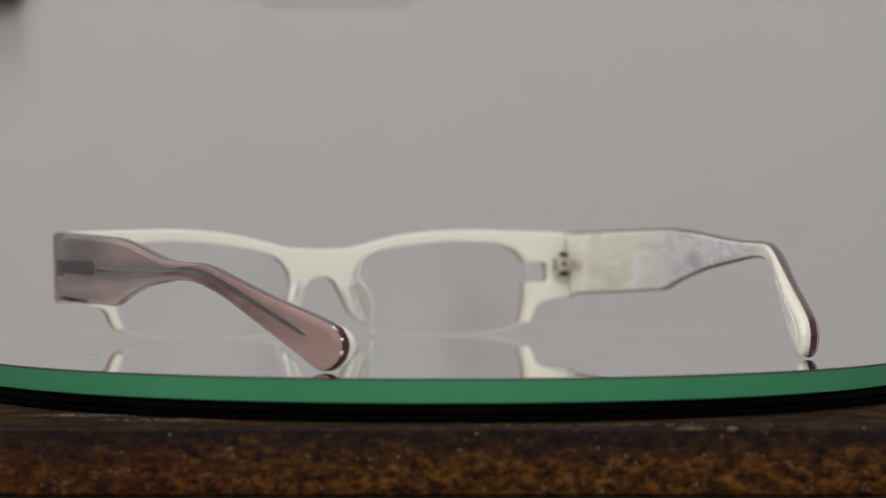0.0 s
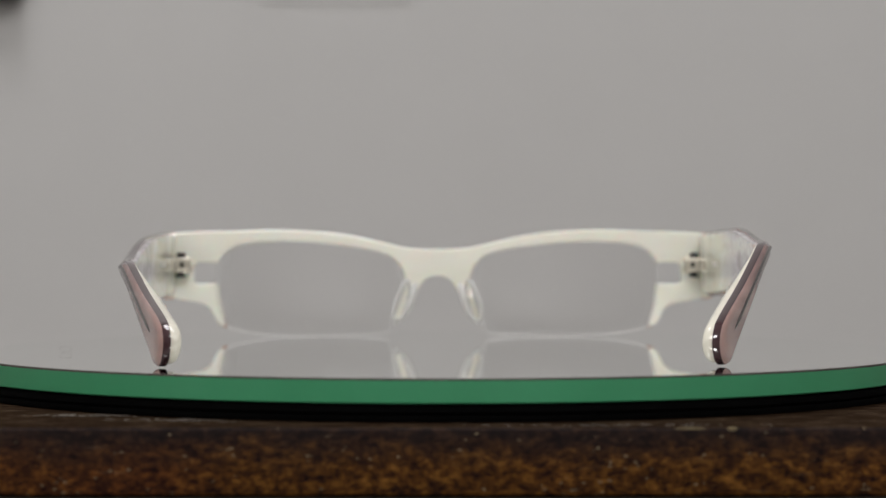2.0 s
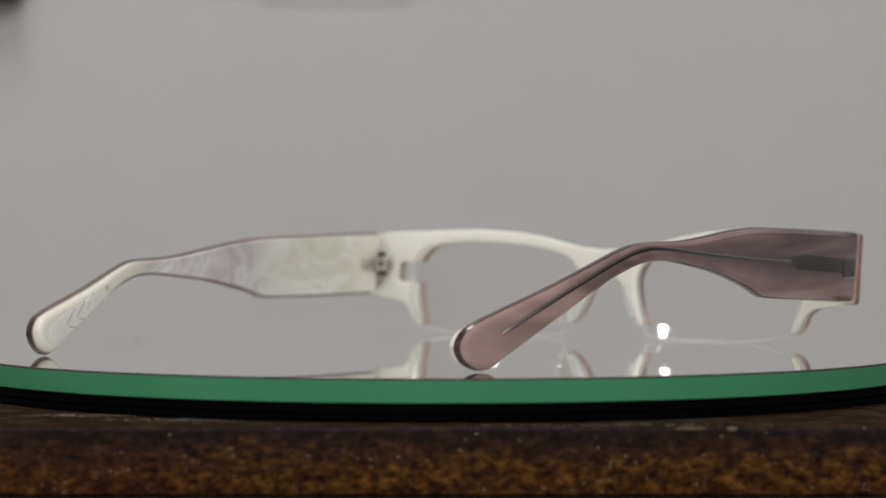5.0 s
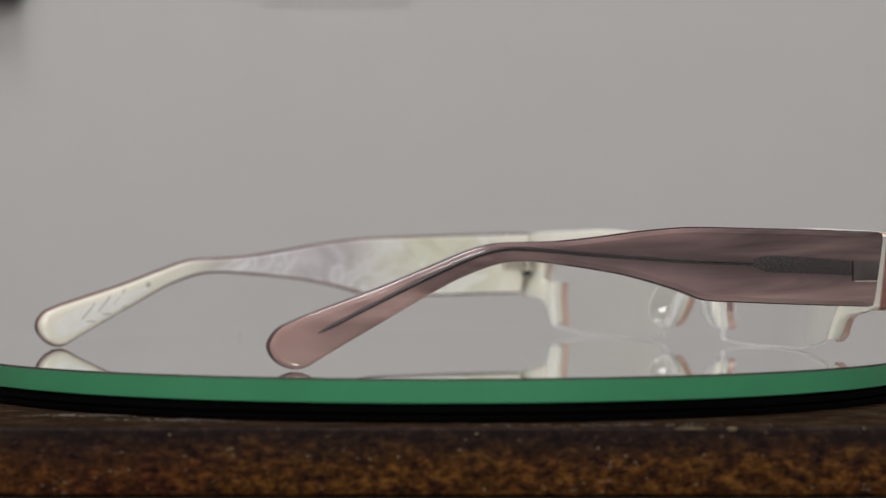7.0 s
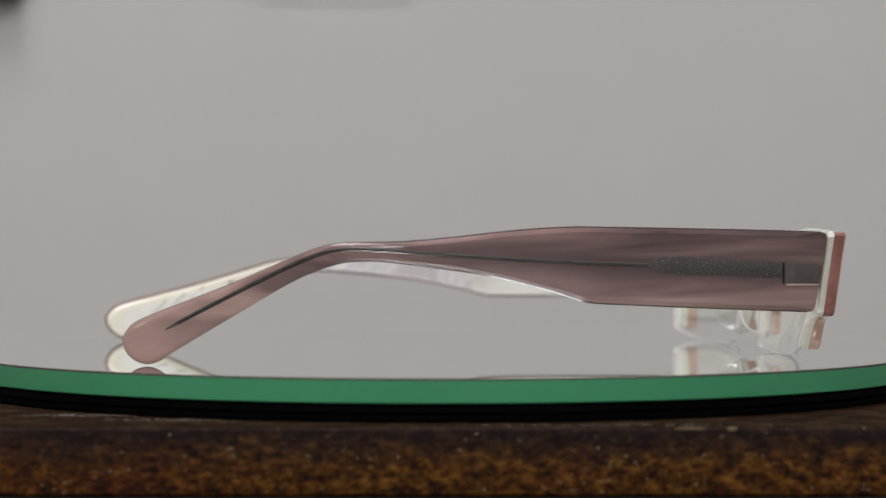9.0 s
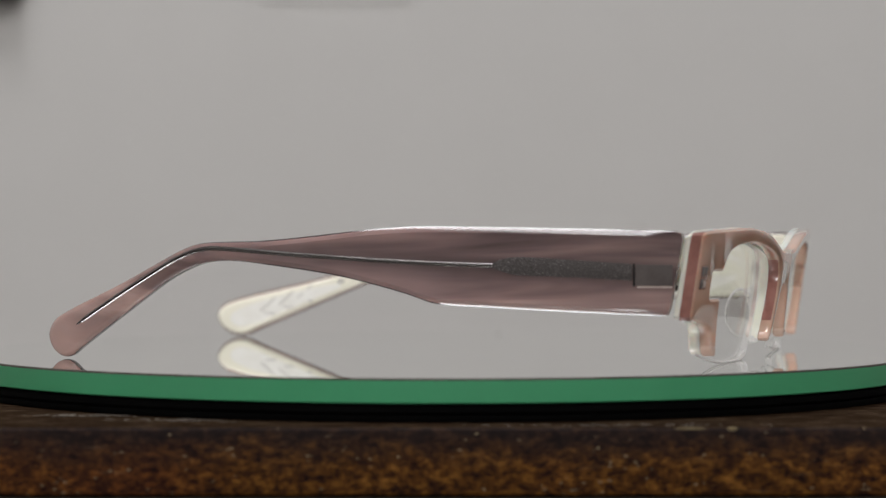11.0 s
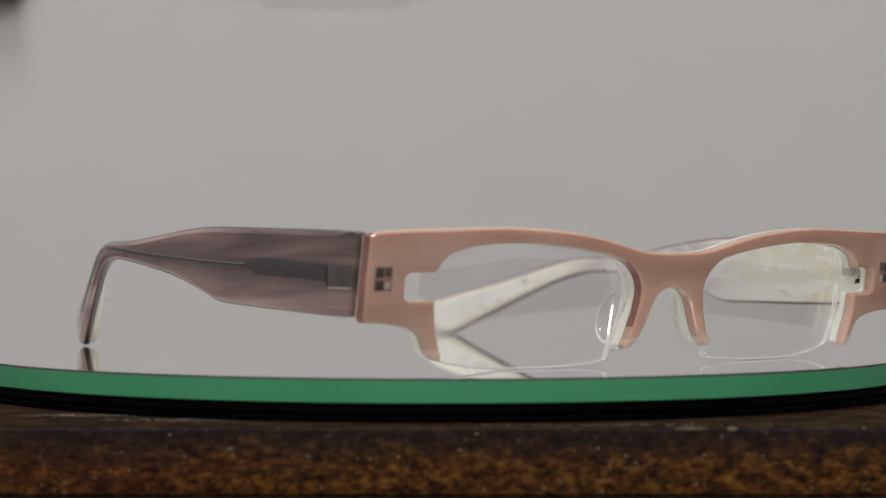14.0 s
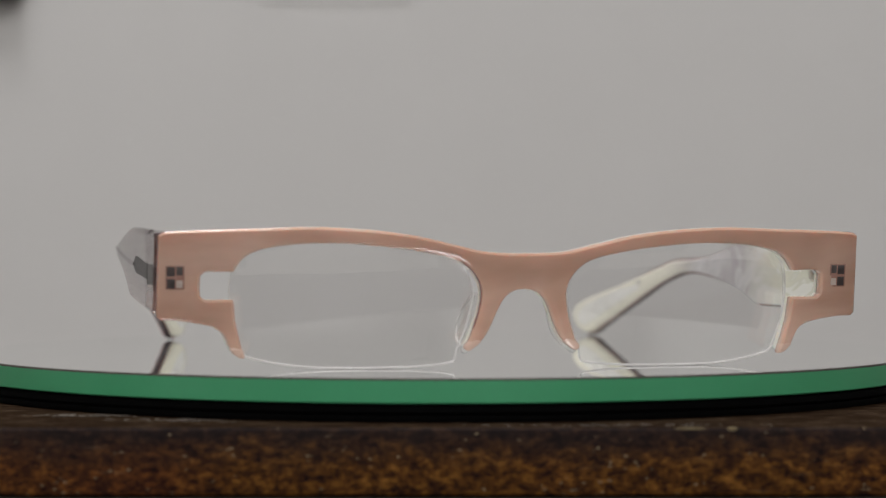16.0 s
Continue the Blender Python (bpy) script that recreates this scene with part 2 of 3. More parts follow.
def mirror_material():
    m, t, b = material("mirror_surface", 0.015, metal=1.0)
    smear = noise_tex(t, coords(t), 35, 4, 0.6, 0.8)
    t.links.new(ramp(t, smear, [(0.3, (0.875, 0.895, 0.88)), (0.7, (0.90, 0.92, 0.905))]), b.inputs["Base Color"])
    t.links.new(ramp(t, smear, [(0.3, (0.008, 0.008, 0.008)), (0.75, (0.02, 0.02, 0.02))]), b.inputs["Roughness"])
    return m


def glass_edge_material():
    m, t, b = material("green_glass_edge", 0.28, coat=0.2)
    n = noise_tex(t, coords(t, (1, 1, 0.4)), 45, 3, 0.5)
    t.links.new(ramp(t, n, [(0.25, (0.058, 0.337, 0.152)), (0.75, (0.074, 0.388, 0.183))]), b.inputs["Base Color"])
    return m


MIRROR, GLASS_EDGE = mirror_material(), glass_edge_material()
ARRIS = two_tone("ground_glass_arris", (0.045, 0.040, 0.034), (0.075, 0.068, 0.058), 200, 0.6)
dull(ARRIS, 0.1)

# ---- mesh helpers ----


def part(name, bm, mat, parent=None, label="", smooth=35):
    bmesh.ops.recalc_face_normals(bm, faces=bm.faces)
    me = bpy.data.meshes.new(name)
    for f in bm.faces:
        f.smooth = True
    bm.to_mesh(me)
    bm.free()
    me.set_sharp_from_angle(angle=radians(smooth))
    for m in mat if isinstance(mat, (list, tuple)) else [mat]:
        me.materials.append(m)
    ob = new(name, me)
    ob.parent = parent
    if label:
        ob["label"] = label
    return ob


def box(bm, size, at=(0, 0, 0), turn=(0, 0, 0), bevel=0.0):
    made = bmesh.ops.create_cube(bm, size=1.0, matrix=pose(*at, *turn) @ Matrix.Diagonal((*size, 1)))
    if bevel:
        edges = list({e for v in made["verts"] for e in v.link_edges})
        bmesh.ops.bevel(bm, geom=edges, offset=bevel, segments=3, affect="EDGES", profile=0.5)
    return bm


def spline(points, step=1.0, closed=False):
    """Points at even steps on a Catmull-Rom curve; a point marked with a third value 1 is a corner."""
    out, n = [], len(points)
    for i in range(n if closed else n - 1):
        p1, p2 = points[i], points[(i + 1) % n]
        p0 = points[(i - 1) % n] if closed or i else p1
        p3 = points[(i + 2) % n] if closed or i + 2 < n else p2
        a, b, c, d = (Vector(p[:2]) for p in (p0, p1, p2, p3))
        if len(p1) > 2:
            a = b
        if len(p2) > 2:
            d = c
        k = max(1, round((c - b).length / step))
        for j in range(k):
            t = j / k
            out.append(0.5 * (2 * b + (c - a) * t + (2 * a - 5 * b + 4 * c - d) * t * t + (3 * b - a - 3 * c + d) * t ** 3))
    if not closed:
        out.append(Vector(points[-1][:2]))
    return out


def inset(loop, d):
    """The loop (counter-clockwise) moved inwards by d, a length or one for each point."""
    n, out = len(loop), []
    for i in range(n):
        e = (loop[(i + 1) % n] - loop[i - 1])
        e = e.normalized() if e.length else Vector((1, 0))
        out.append(loop[i] + (d[i] if isinstance(d, list) else d) * Vector((-e.y, e.x)))
    return out


def ccw(loop):
    area = sum(a.x * b.y - b.x * a.y for a, b in zip(loop, loop[1:] + loop[:1]))
    return loop if area > 0 else loop[::-1]


def slab(loop, low, high, place, bevel_low=0.3, bevel_high=0.3, edge_slot=0, rings_in=False, flat=0.0):
    """A plate with the given outline between two surfaces low(u, v) and high(u, v); place(u, v, w) puts it in space. All in mm."""
    loop = ccw(loop)
    bm = bmesh.new()
    rings = []
    turns = [math.pi / 2 * k / 4 for k in range(5)]
    soft_low = [bevel_low(p.x) if callable(bevel_low) else bevel_low for p in loop]
    soft_high = [bevel_high(p.x) if callable(bevel_high) else bevel_high for p in loop]
    steps = [(soft_low, low, 1, a) for a in turns] + [(soft_high, high, -1, a) for a in turns[::-1]]
    flats = [flat(p.x) if callable(flat) else flat for p in loop]
    for soft, surf, sign, a in steps:
        # between a round edge (flat 0) and a straight chamfer (flat 1)
        way = a / (math.pi / 2)
        ring = inset(loop, [k * (1 - c * way - (1 - c) * math.sin(a)) for k, c in zip(soft, flats)])
        rings.append([bm.verts.new(Vector(place(p.x, p.y, surf(q.x, q.y) + sign * k * (c * way + (1 - c) * (1 - math.cos(a))))) * MM) for p, q, k, c in zip(ring, loop, soft, flats)])
    n = len(loop)
    for j, (a, b) in enumerate(zip(rings, rings[1:])):
        for i in range(n):
            f = bm.faces.new((a[i], a[(i + 1) % n], b[(i + 1) % n], b[i]))
            f.material_index = 0 if j < 3 else edge_slot(loop[i].x, loop[i].y) if callable(edge_slot) else edge_slot
    for ring, ins, surf in ((rings[0], soft_low, low), (rings[-1], soft_high, high)):
        flat = inset(loop, ins)
        verts = list(ring)
        if rings_in:
            # a grid of inner points lets a wide plate follow its curve
            xs, ys = [p.x for p in flat], [p.y for p in flat]
            edge = flat[:]
            for u in np.arange(min(xs) + 1.5, max(xs), 2.2):
                for v in np.arange(min(ys) + 1.5, max(ys), 2.2):
                    inside = sum((p.y > v) != (q.y > v) and u < (q.x - p.x) * (v - p.y) / (q.y - p.y) + p.x for p, q in zip(edge, edge[1:] + edge[:1])) % 2
                    if inside and min((p - Vector((u, v))).length for p in edge) > 0.9:
                        flat.append(Vector((u, v)))
                        verts.append(bm.verts.new(Vector(place(u, v, surf(u, v))) * MM))
        _, _, faces, origin, _, _ = delaunay_2d_cdt(flat, [], [list(range(n))], 1, 1e-6)
        for f in faces:
            ids = [origin[i][0] for i in f if origin[i]]
            if len(set(ids)) == 3:
                try:
                    bm.faces.new([verts[i] for i in ids])
                except ValueError:
                    pass
    return bm


def tube(points, radius, sides=10):
    """A round bar along points (metres); radius may be a function of 0..1."""
    bm, rings = bmesh.new(), []
    pts = [Vector(p) for p in points]
    for i, p in enumerate(pts):
        way = (pts[min(i + 1, len(pts) - 1)] - pts[max(i - 1, 0)]).normalized()
        side = way.cross(Vector((0.3, 0.2, 1))).normalized()
        up = side.cross(way)
        r = radius(i / (len(pts) - 1)) if callable(radius) else radius
        rings.append([bm.verts.new(p + r * (math.cos(a) * side + math.sin(a) * up)) for a in (2 * math.pi * k / sides for k in range(sides))])
    for a, b in zip(rings, rings[1:]):
        for k in range(sides):
            bm.faces.new((a[k], a[(k + 1) % sides], b[(k + 1) % sides], b[k]))
    bm.faces.new(rings[0])
    bm.faces.new(rings[-1])
    return bm


def lathe(profile, sides=360, slots=None, closed=True):
    bm, rings = bmesh.new(), []
    for r, z in profile:
        rings.append([bm.verts.new((r * math.cos(2 * math.pi * k / sides), r * math.sin(2 * math.pi * k / sides), z)) for k in range(sides)])
    for j, (a, b) in enumerate(zip(rings, rings[1:])):
        for k in range(sides):
            f = bm.faces.new((a[k], a[(k + 1) % sides], b[(k + 1) % sides], b[k]))
            f.material_index = slots[j] if slots else 0
    if closed:
        bm.faces.new(rings[0])
        bm.faces.new(rings[-1])
    return bm


# ---- the room ----


def room():
    bm = box(bmesh.new(), (3.4, 0.1, 2.6), (0, 0.95, 0.48))
    tagged(part("wall_north", bm, WALL), "plain pale grey painted wall behind the turntable", "wall", kind="structure")
    bm = box(bmesh.new(), (3.4, 0.1, 2.6), (0, -2.55, 0.48))
    tagged(part("wall_south", bm, WALL), "plain pale grey painted wall", "wall", kind="structure")
    bm = box(bmesh.new(), (0.1, 3.4, 2.6), (-1.75, -0.8, 0.48))
    tagged(part("wall_west", bm, WALL), "plain pale grey painted wall", "wall", kind="structure")
    bm = box(bmesh.new(), (0.1, 3.4, 2.6), (1.75, -0.8, 0.48))
    tagged(part("wall_east", bm, WALL), "plain pale grey painted wall", "wall", kind="structure")
    bm = box(bmesh.new(), (3.6, 3.7, 0.1), (0, -0.8, -0.82))
    tagged(part("floor", bm, FLOOR), "pale wooden floor", "floor", kind="structure")
    bm = box(bmesh.new(), (3.6, 3.7, 0.1), (0, -0.8, 1.83))
    tagged(part("ceiling", bm, CEILING), "white painted ceiling", "ceiling", kind="structure")


def wall_fittings():
    bm = box(bmesh.new(), (0.10, 0.022, 0.06), (-0.305, 0.889, 0.1985), bevel=0.006)
    tagged(part("wall_bracket", bm, DARK), "small dark bracket fixed to the grey wall", "bracket")
    bm = box(bmesh.new(), (0.095, 0.002, 0.03), (-0.066, 0.899, 0.1862), bevel=0.0005)
    tagged(part("wall_strip", bm, WHITE), "short white strip fixed to the grey wall", "strip")


def table():
    top = new("table")
    tagged(top, "dark low table that carries the wooden board", "table")
    part("tabletop", box(bmesh.new(), (0.9, 0.56, 0.03), (0, -0.02, -0.0355), bevel=0.002), TABLE, top)
    for x in (-0.42, 0.42):
        for y in (-0.27, 0.22):
            part("leg", box(bmesh.new(), (0.04, 0.04, 0.72), (x, y, -0.4105), bevel=0.003), TABLE, top)


BOARD_Z, BOARD_LOW, BOARD_FRONT = -0.0081, -0.0203, -0.1143


def wooden_board():
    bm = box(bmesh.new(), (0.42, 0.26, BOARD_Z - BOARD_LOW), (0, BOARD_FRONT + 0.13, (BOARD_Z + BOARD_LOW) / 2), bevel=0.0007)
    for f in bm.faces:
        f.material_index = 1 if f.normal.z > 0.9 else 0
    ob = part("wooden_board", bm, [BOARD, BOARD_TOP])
    rng = random.Random(5)

    def bit(name, at, size, mat, label):
        bm = bmesh.new()
        bmesh.ops.create_icosphere(bm, subdivisions=2, radius=1.0)
        for v in bm.verts:
            v.co = Vector(at) + Vector(c * k * rng.uniform(0.75, 1.15) for c, k in zip(v.co, size))
        part(name, bm, mat, ob, label)

    bit("chip", (0.0514, BOARD_FRONT + 0.0002, BOARD_Z - 0.0003), (0.0010, 0.0003, 0.0004), CHIP, "pale chip in the top edge")
    bit("chip", (0.0440, BOARD_FRONT + 0.0002, BOARD_Z - 0.0002), (0.0030, 0.0002, 0.0002), CHIP, "pale chip in the top edge")
    # worn patches on the top: many small pale flakes close together
    for cx, cy, wide, deep, count in ((-0.066, -0.0862, 0.010, 0.0035, 90), (-0.047, -0.0965, 0.014, 0.0035, 70), (0.030, -0.1085, 0.020, 0.0025, 50)):
        bm = bmesh.new()
        for _ in range(count):
            at = (rng.gauss(cx, wide / 2), min(-0.0805, max(BOARD_FRONT + 0.001, rng.gauss(cy, deep / 2))), BOARD_Z)
            made = bmesh.ops.create_icosphere(bm, subdivisions=1, radius=1.0)["verts"]
            size = (rng.uniform(0.0002, 0.0009), rng.uniform(0.00015, 0.0005), 0.00005)
            for v in made:
                v.co = Vector(at) + Vector(c * k * rng.uniform(0.7, 1.2) for c, k in zip(v.co, size))
        part("scuff", bm, SCUFF, ob, "worn pale scuff on the top")
    tagged(ob, "dark stained strand board with amber flecked edge and worn top", "board")


# ---- the turntable and its mirror ----
R = 0.1052


def turntable():
    ob = new("turntable")
    tagged(ob, "low black plastic turntable on the wooden board", "turntable")
    bm = lathe([(R - 0.004, -0.0081), (R - 0.0008, -0.0080), (R - 0.0006, -0.0077), (R - 0.0006, -0.0068), (R - 0.0012, -0.0066)])
    part("base", bm, BLACK, ob)
    bm = lathe([(R - 0.003, -0.0066), (R - 0.0006, -0.0065), (R - 0.0003, -0.0062), (R - 0.0003, -0.0052), (R - 0.0009, -0.0049), (R - 0.004, -0.0048)])
    return part("platter", bm, BLACK, ob)


def mirror_disc():
    bm = lathe([(R - 0.0012, -0.0047), (R - 0.0002, -0.0046), (R, -0.0044), (R, -0.0004), (R - 0.00012, -0.00016), (R - 0.0004, 0.0), (R - 0.03, 0.0), (0.004, 0.0)], slots=[1, 1, 1, 2, 2, 0, 0])
    for f in bm.faces:
        if len(f.verts) > 4:
            f.material_index = 0
    ob = part("mirror_disc", bm, [MIRROR, GLASS_EDGE, ARRIS], smooth=20)
    tagged(ob, "round mirror with a thick green glass edge lying on the turntable", "mirror")
    pts = [(0.0423 + 0.0011 * math.cos(a), 0.0722 + 0.0009 * math.cos(a), 0.0007 + 0.0006 * math.sin(a) + 0.0001 * math.sin(3 * a)) for a in (k * 0.3 for k in range(20))]
    part("lint", tube(pts, 0.00002, 5), SCUFF, ob, "tiny loop of grey lint")
    return ob


# ---- the spectacles ----
# Their own space: x to the wearer's left, y from the front towards the ears, z up from the mirror, in mm.


def seam(x, z):
    """The face between the pink outer and the cream inner layer of the front."""
    return -1.0 - 6.3 * (1 - (x / 70.0) ** 2) + (26.4 - z) * 0.15


def bowl(x, z):
    """The front face of a lens, more curved than the frame."""
    a = abs(x) - 33.0
    return -6.9 + (0.140 if x > 0 else 0.075) * a + (26.4 - z) * 0.15 + (a * a + (z - 12.0) ** 2) / 190.0


def upright(u, v, w):
    return (u, w, v)


TOP = [(0, 22.4), (-3.2, 22.4), (-8.6, 22.8), (-14.2, 24.1), (-19.8, 25.4), (-25.2, 26.3), (-32, 27.0), (-41.4, 27.4), (-52.1, 27.1), (-62.6, 26.8), (-69.2, 26.4), (-70.1, 25.8, 1)]
LUG = [(-70.3, 10.4, 1), (-69.6, 9.7), (-66.6, 9.6), (-62.4, 9.0), (-59.2, 8.2), (-57.6, 6.9), (-56.9, 5.3), (-56.0, 3.6), (-54.8, 2.8), (-53.9, 3.1)]
NOTCH = [(-54.3, 5.0), (-55.4, 9.3), (-55.8, 13.2), (-56.0, 13.6, 1), (-61.3, 13.6), (-62.1, 14.2), (-62.2, 16.4), (-62.1, 18.2), (-61.3, 18.9), (-56.0, 18.9, 1)]
RIM = [(-54.6, 21.0), (-53.0, 22.3), (-50.9, 23.1), (-46.7, 23.9), (-40.3, 24.3), (-33.8, 24.2), (-25.2, 23.4), (-18.6, 22.4), (-14.1, 21.3), (-11.9, 20.3), (-9.9, 18.5), (-8.7, 16.4), (-8.4, 14.2), (-8.8, 11.4), (-9.5, 8.8), (-10.4, 6.0), (-11.3, 4.2)]
NOSE = [(-10.6, 3.7), (-9.2, 4.6), (-7.9, 5.8), (-7.0, 7.2), (-6.1, 9.2), (-5.1, 11.6), (-3.9, 13.8), (-2.2, 15.1), (0, 15.5)]


def mirrored(half):
    """Closes a left half that starts and ends on the middle line."""
    return half + [(-p[0], *p[1:]) for p in half[-2:0:-1]]


def front_outline():
    return spline(mirrored(TOP + LUG + NOTCH + RIM + NOSE), 0.9, closed=True)


def front_edge(x, z):
    """Which colour the sawn edge of the front has: deep pink at the ends and beside the nose."""
    return 1 if abs(x) > 68.5 or (8.2 < abs(x) < 13 and 8 < z < 21) else 0


def ease(x, a, b):
    k = min(1.0, max(0.0, (x - a) / (b - a)))
    return k * k * (3 - 2 * k)


def lining_back(x, z):
    """The back of the cream layer, which is thicker on the nose legs and thinner at the ends."""
    a = abs(x)
    return seam(x, z) + 1.8 - 0.5 * ease(a, 60, 66) + 0.8 * ease(13.5 - z, 0, 5) * ease(16 - a, 0, 4) + 0.5 * ease(11 - z, 0, 4) * ease(a, 50, 54) * ease(62 - a, 0, 4)


def lens_outline(s):
    low = [(-56.3, 13.0), (-55.9, 9.0), (-54.6, 5.2), (-53.0, 2.6), (-46.2, 1.1), (-39.7, 0.35), (-33.0, 0.12), (-26.7, 0.15), (-20.1, 0.45), (-14.6, 0.9), (-12.6, 1.4), (-12.0, 3.8), (-10.2, 8.8), (-9.2, 14.2), (-10.2, 18.3)]
    high = [(-12.1, 20.9), (-18.6, 23.0), (-25.2, 24.0), (-33.8, 24.8), (-40.3, 24.9), (-46.7, 24.5), (-50.9, 23.8), (-53.6, 22.6), (-55.6, 20.2), (-56.3, 17.0)]
    return spline([(s * -x, z) for x, z in low + high], 0.9, closed=True)


def flank(s, y):
    """How far the outer side of a temple stands from the middle line."""
    y_in = 0.6 * (1 - ease(y, 0, 15))
    if s < 0:
        return 71.2 - y_in + 0.012 * (y - 2) - 0.200 * (math.hypot(y - 96.0, 8.0) + y - 96.0)
    return 71.2 - y_in - 0.012 * (y - 2) - 0.142 * (math.hypot(y - 94.0, 8.0) + y - 94.0)


def set_of(s, y, z):
    """The wearer's left arm (s = 1) hangs a little lower and is bent more gently than the other."""
    if s < 0:
        return Vector((y, z))
    past = 0.5 * (math.hypot(y - 97.0, 6.0) + y - 97.0)
    return Vector((y + 0.125 * past, z - 0.048 * (y - 2) + 0.166 * past))


ARM = [(0.75, 25.2), (1.0, 26.2), (2.2, 26.6), (20, 27.1), (42.6, 27.5), (51.6, 27.6), (57, 27.4), (65, 26.8), (75.9, 25.6), (85, 24.8), (92.3, 24.6), (97, 24.45), (100.5, 24.0), (104, 22.9), (108.7, 20.9), (119.6, 16.1), (130.7, 11.7), (135.5, 9.7), (138.6, 7.9), (140.2, 5.0), (139.2, 2.2), (137, 0.6), (135, 0.25), (133, 0.8), (130, 2.8), (119.6, 9.2), (108.7, 15.8), (103.2, 18.5), (97.8, 20.3), (92.3, 20.7), (86, 20.2), (72.6, 18.4), (65, 16.9), (56, 14.6), (50.5, 12.8), (47, 12.3), (42, 12.05), (25.6, 11.3), (5.0, 10.55), (3.7, 10.75), (3.2, 11.8), (2.2, 17)]
WIRE = [(132.2, 6.9), (125.1, 10.8), (114.2, 16.5), (104.5, 21.2), (98.5, 23.0), (92.3, 23.1), (75.9, 21.9), (53.9, 20.6), (37.5, 20.0)]


def temple(s, thing):
    name_label = "mauve streaked acetate temple with cream pearl lining"
    loop = [set_of(s, *p) for p in spline(ARM, 1.0, closed=True)]

    def lining(u, v):
        return 3.7 - 0.4 * min(1, max(0, (u - 60) / 40)) + 1.5 * min(1, max(0, (u - 104) / 18))

    def sideways(u, v, w):
        return (s * (flank(s, u) - w), u, v)

    arm = part("temple", slab(loop, lambda u, v: 0.0, lambda u, v: 2.4, sideways, lambda u: 0.2 + 0.95 * ease(u, 2.5, 8) + 0.3 * ease(u, 95, 118), 0.1, edge_slot=lambda u, v: 1 if u > 4.5 else 0, flat=lambda u: 0.85 * min(1, max(0, (112 - u) / 30))), [TEMPLE, PLUM], thing, name_label)
    inner = inset(ccw(loop), 0.5)
    part("lining", slab(inner, lambda u, v: 2.4, lining, sideways, 0.02, lambda u: 0.6 + 1.0 * min(1, max(0, (u - 95) / 25))), PEARL, arm, "cloudy pearl and cream inner layer")
    # wire core and its sparkling plate, set in the outer face
    pts = [Vector(sideways(p.x, p.y, 0.18)) * MM for p in (set_of(s, *q) for q in spline(WIRE, 1.5))]
    part("core_wire", tube(pts, lambda k: 0.00050 if k > 0.04 else 0.0001 + 0.010 * k, 8), CORE, arm, "thin dark metal core wire")
    plate = spline([(38.4, 20.0, 1), (36.5, 21.0), (33.6, 21.6), (30, 21.6), (20, 21.0), (10.3, 20.4, 1), (10.3, 17.3, 1), (20, 17.8), (30, 18.1), (33.6, 18.3), (36.5, 19.2)], 1.0, closed=True)
    plate = [set_of(s, *p) for p in plate]
    part("core_plate", slab(plate, lambda u, v: -0.06, lambda u, v: 0.5, sideways, 0.05, 0.05), SPARKLE, arm, "dark sparkling metal plate")
    window = spline([(9.6, 20.3, 1), (2.6, 20.3, 1), (2.6, 16.3, 1), (9.6, 16.3, 1)], 1.0, closed=True)
    window = [set_of(s, *p) for p in window]
    part("hinge_plate", slab(window, lambda u, v: -0.05, lambda u, v: 0.5, sideways, 0.1, 0.05), PLATE, arm, "grey metal hinge plate")
    slot = [set_of(s, *p) for p in spline([(10.1, 20.5, 1), (9.7, 20.5, 1), (9.7, 16.2, 1), (10.1, 16.2, 1)], 1.0, closed=True)]
    part("hinge_slot", slab(slot, lambda u, v: -0.07, lambda u, v: 0.5, sideways, 0.03, 0.05), SCREW, arm, "dark slot at the hinge plate")
    sill = [set_of(s, *p) for p in spline([(9.3, 16.2, 1), (2.7, 16.2, 1), (2.7, 15.9, 1), (9.3, 15.9, 1)], 1.0, closed=True)]
    part("hinge_sill", slab(sill, lambda u, v: -0.07, lambda u, v: 0.5, sideways, 0.03, 0.05), PALE_RIVET, arm, "pale bright edge under the hinge plate")
    # chevron relief on the inner face of the ear tip
    for y in (120.5, 124.5, 128.5):
        bent = [(y + dy, 13.7 - 0.52 * (y + dy - 117.5) + dz) for dy, dz in ((-1.7, 2.2), (-0.4, 1.2), (1.4, 0.0), (0.1, -1.2), (-1.8, -2.0))]
        pts = [Vector(sideways(*set_of(s, a, b), lining(a, b) + 0.06)) * MM for a, b in bent]
        part("chevron", tube(pts, 0.00022, 6), GROOVE, arm)
    panel = spline([(112.5, 16.2), (118, 14.6), (126, 11.4), (133, 8.2), (136.2, 5.8), (136.4, 3.8), (134.6, 2.8), (131.5, 3.9), (125, 7.8), (117, 12.6), (112.8, 15.2)], 1.0, closed=True)
    panel = [set_of(s, *p) for p in panel]
    part("tip_panel", slab(panel, lambda u, v: lining(u, v) - 0.4, lambda u, v: lining(u, v) + 0.14, sideways, 0.05, 0.12), TIP_PANEL, arm, "raised white panel on the ear tip")
    spot = [set_of(s, *p) for p in spline([(112.2, 17.6, 1), (113.5, 17.0, 1), (113.1, 16.0, 1), (111.8, 16.6, 1)], 1.0, closed=True)]
    part("stamp", slab(spot, lambda u, v: lining(u, v) - 0.3, lambda u, v: lining(u, v) + 0.03, sideways, 0.02, 0.02), GROOVE, arm, "small grey stamp")
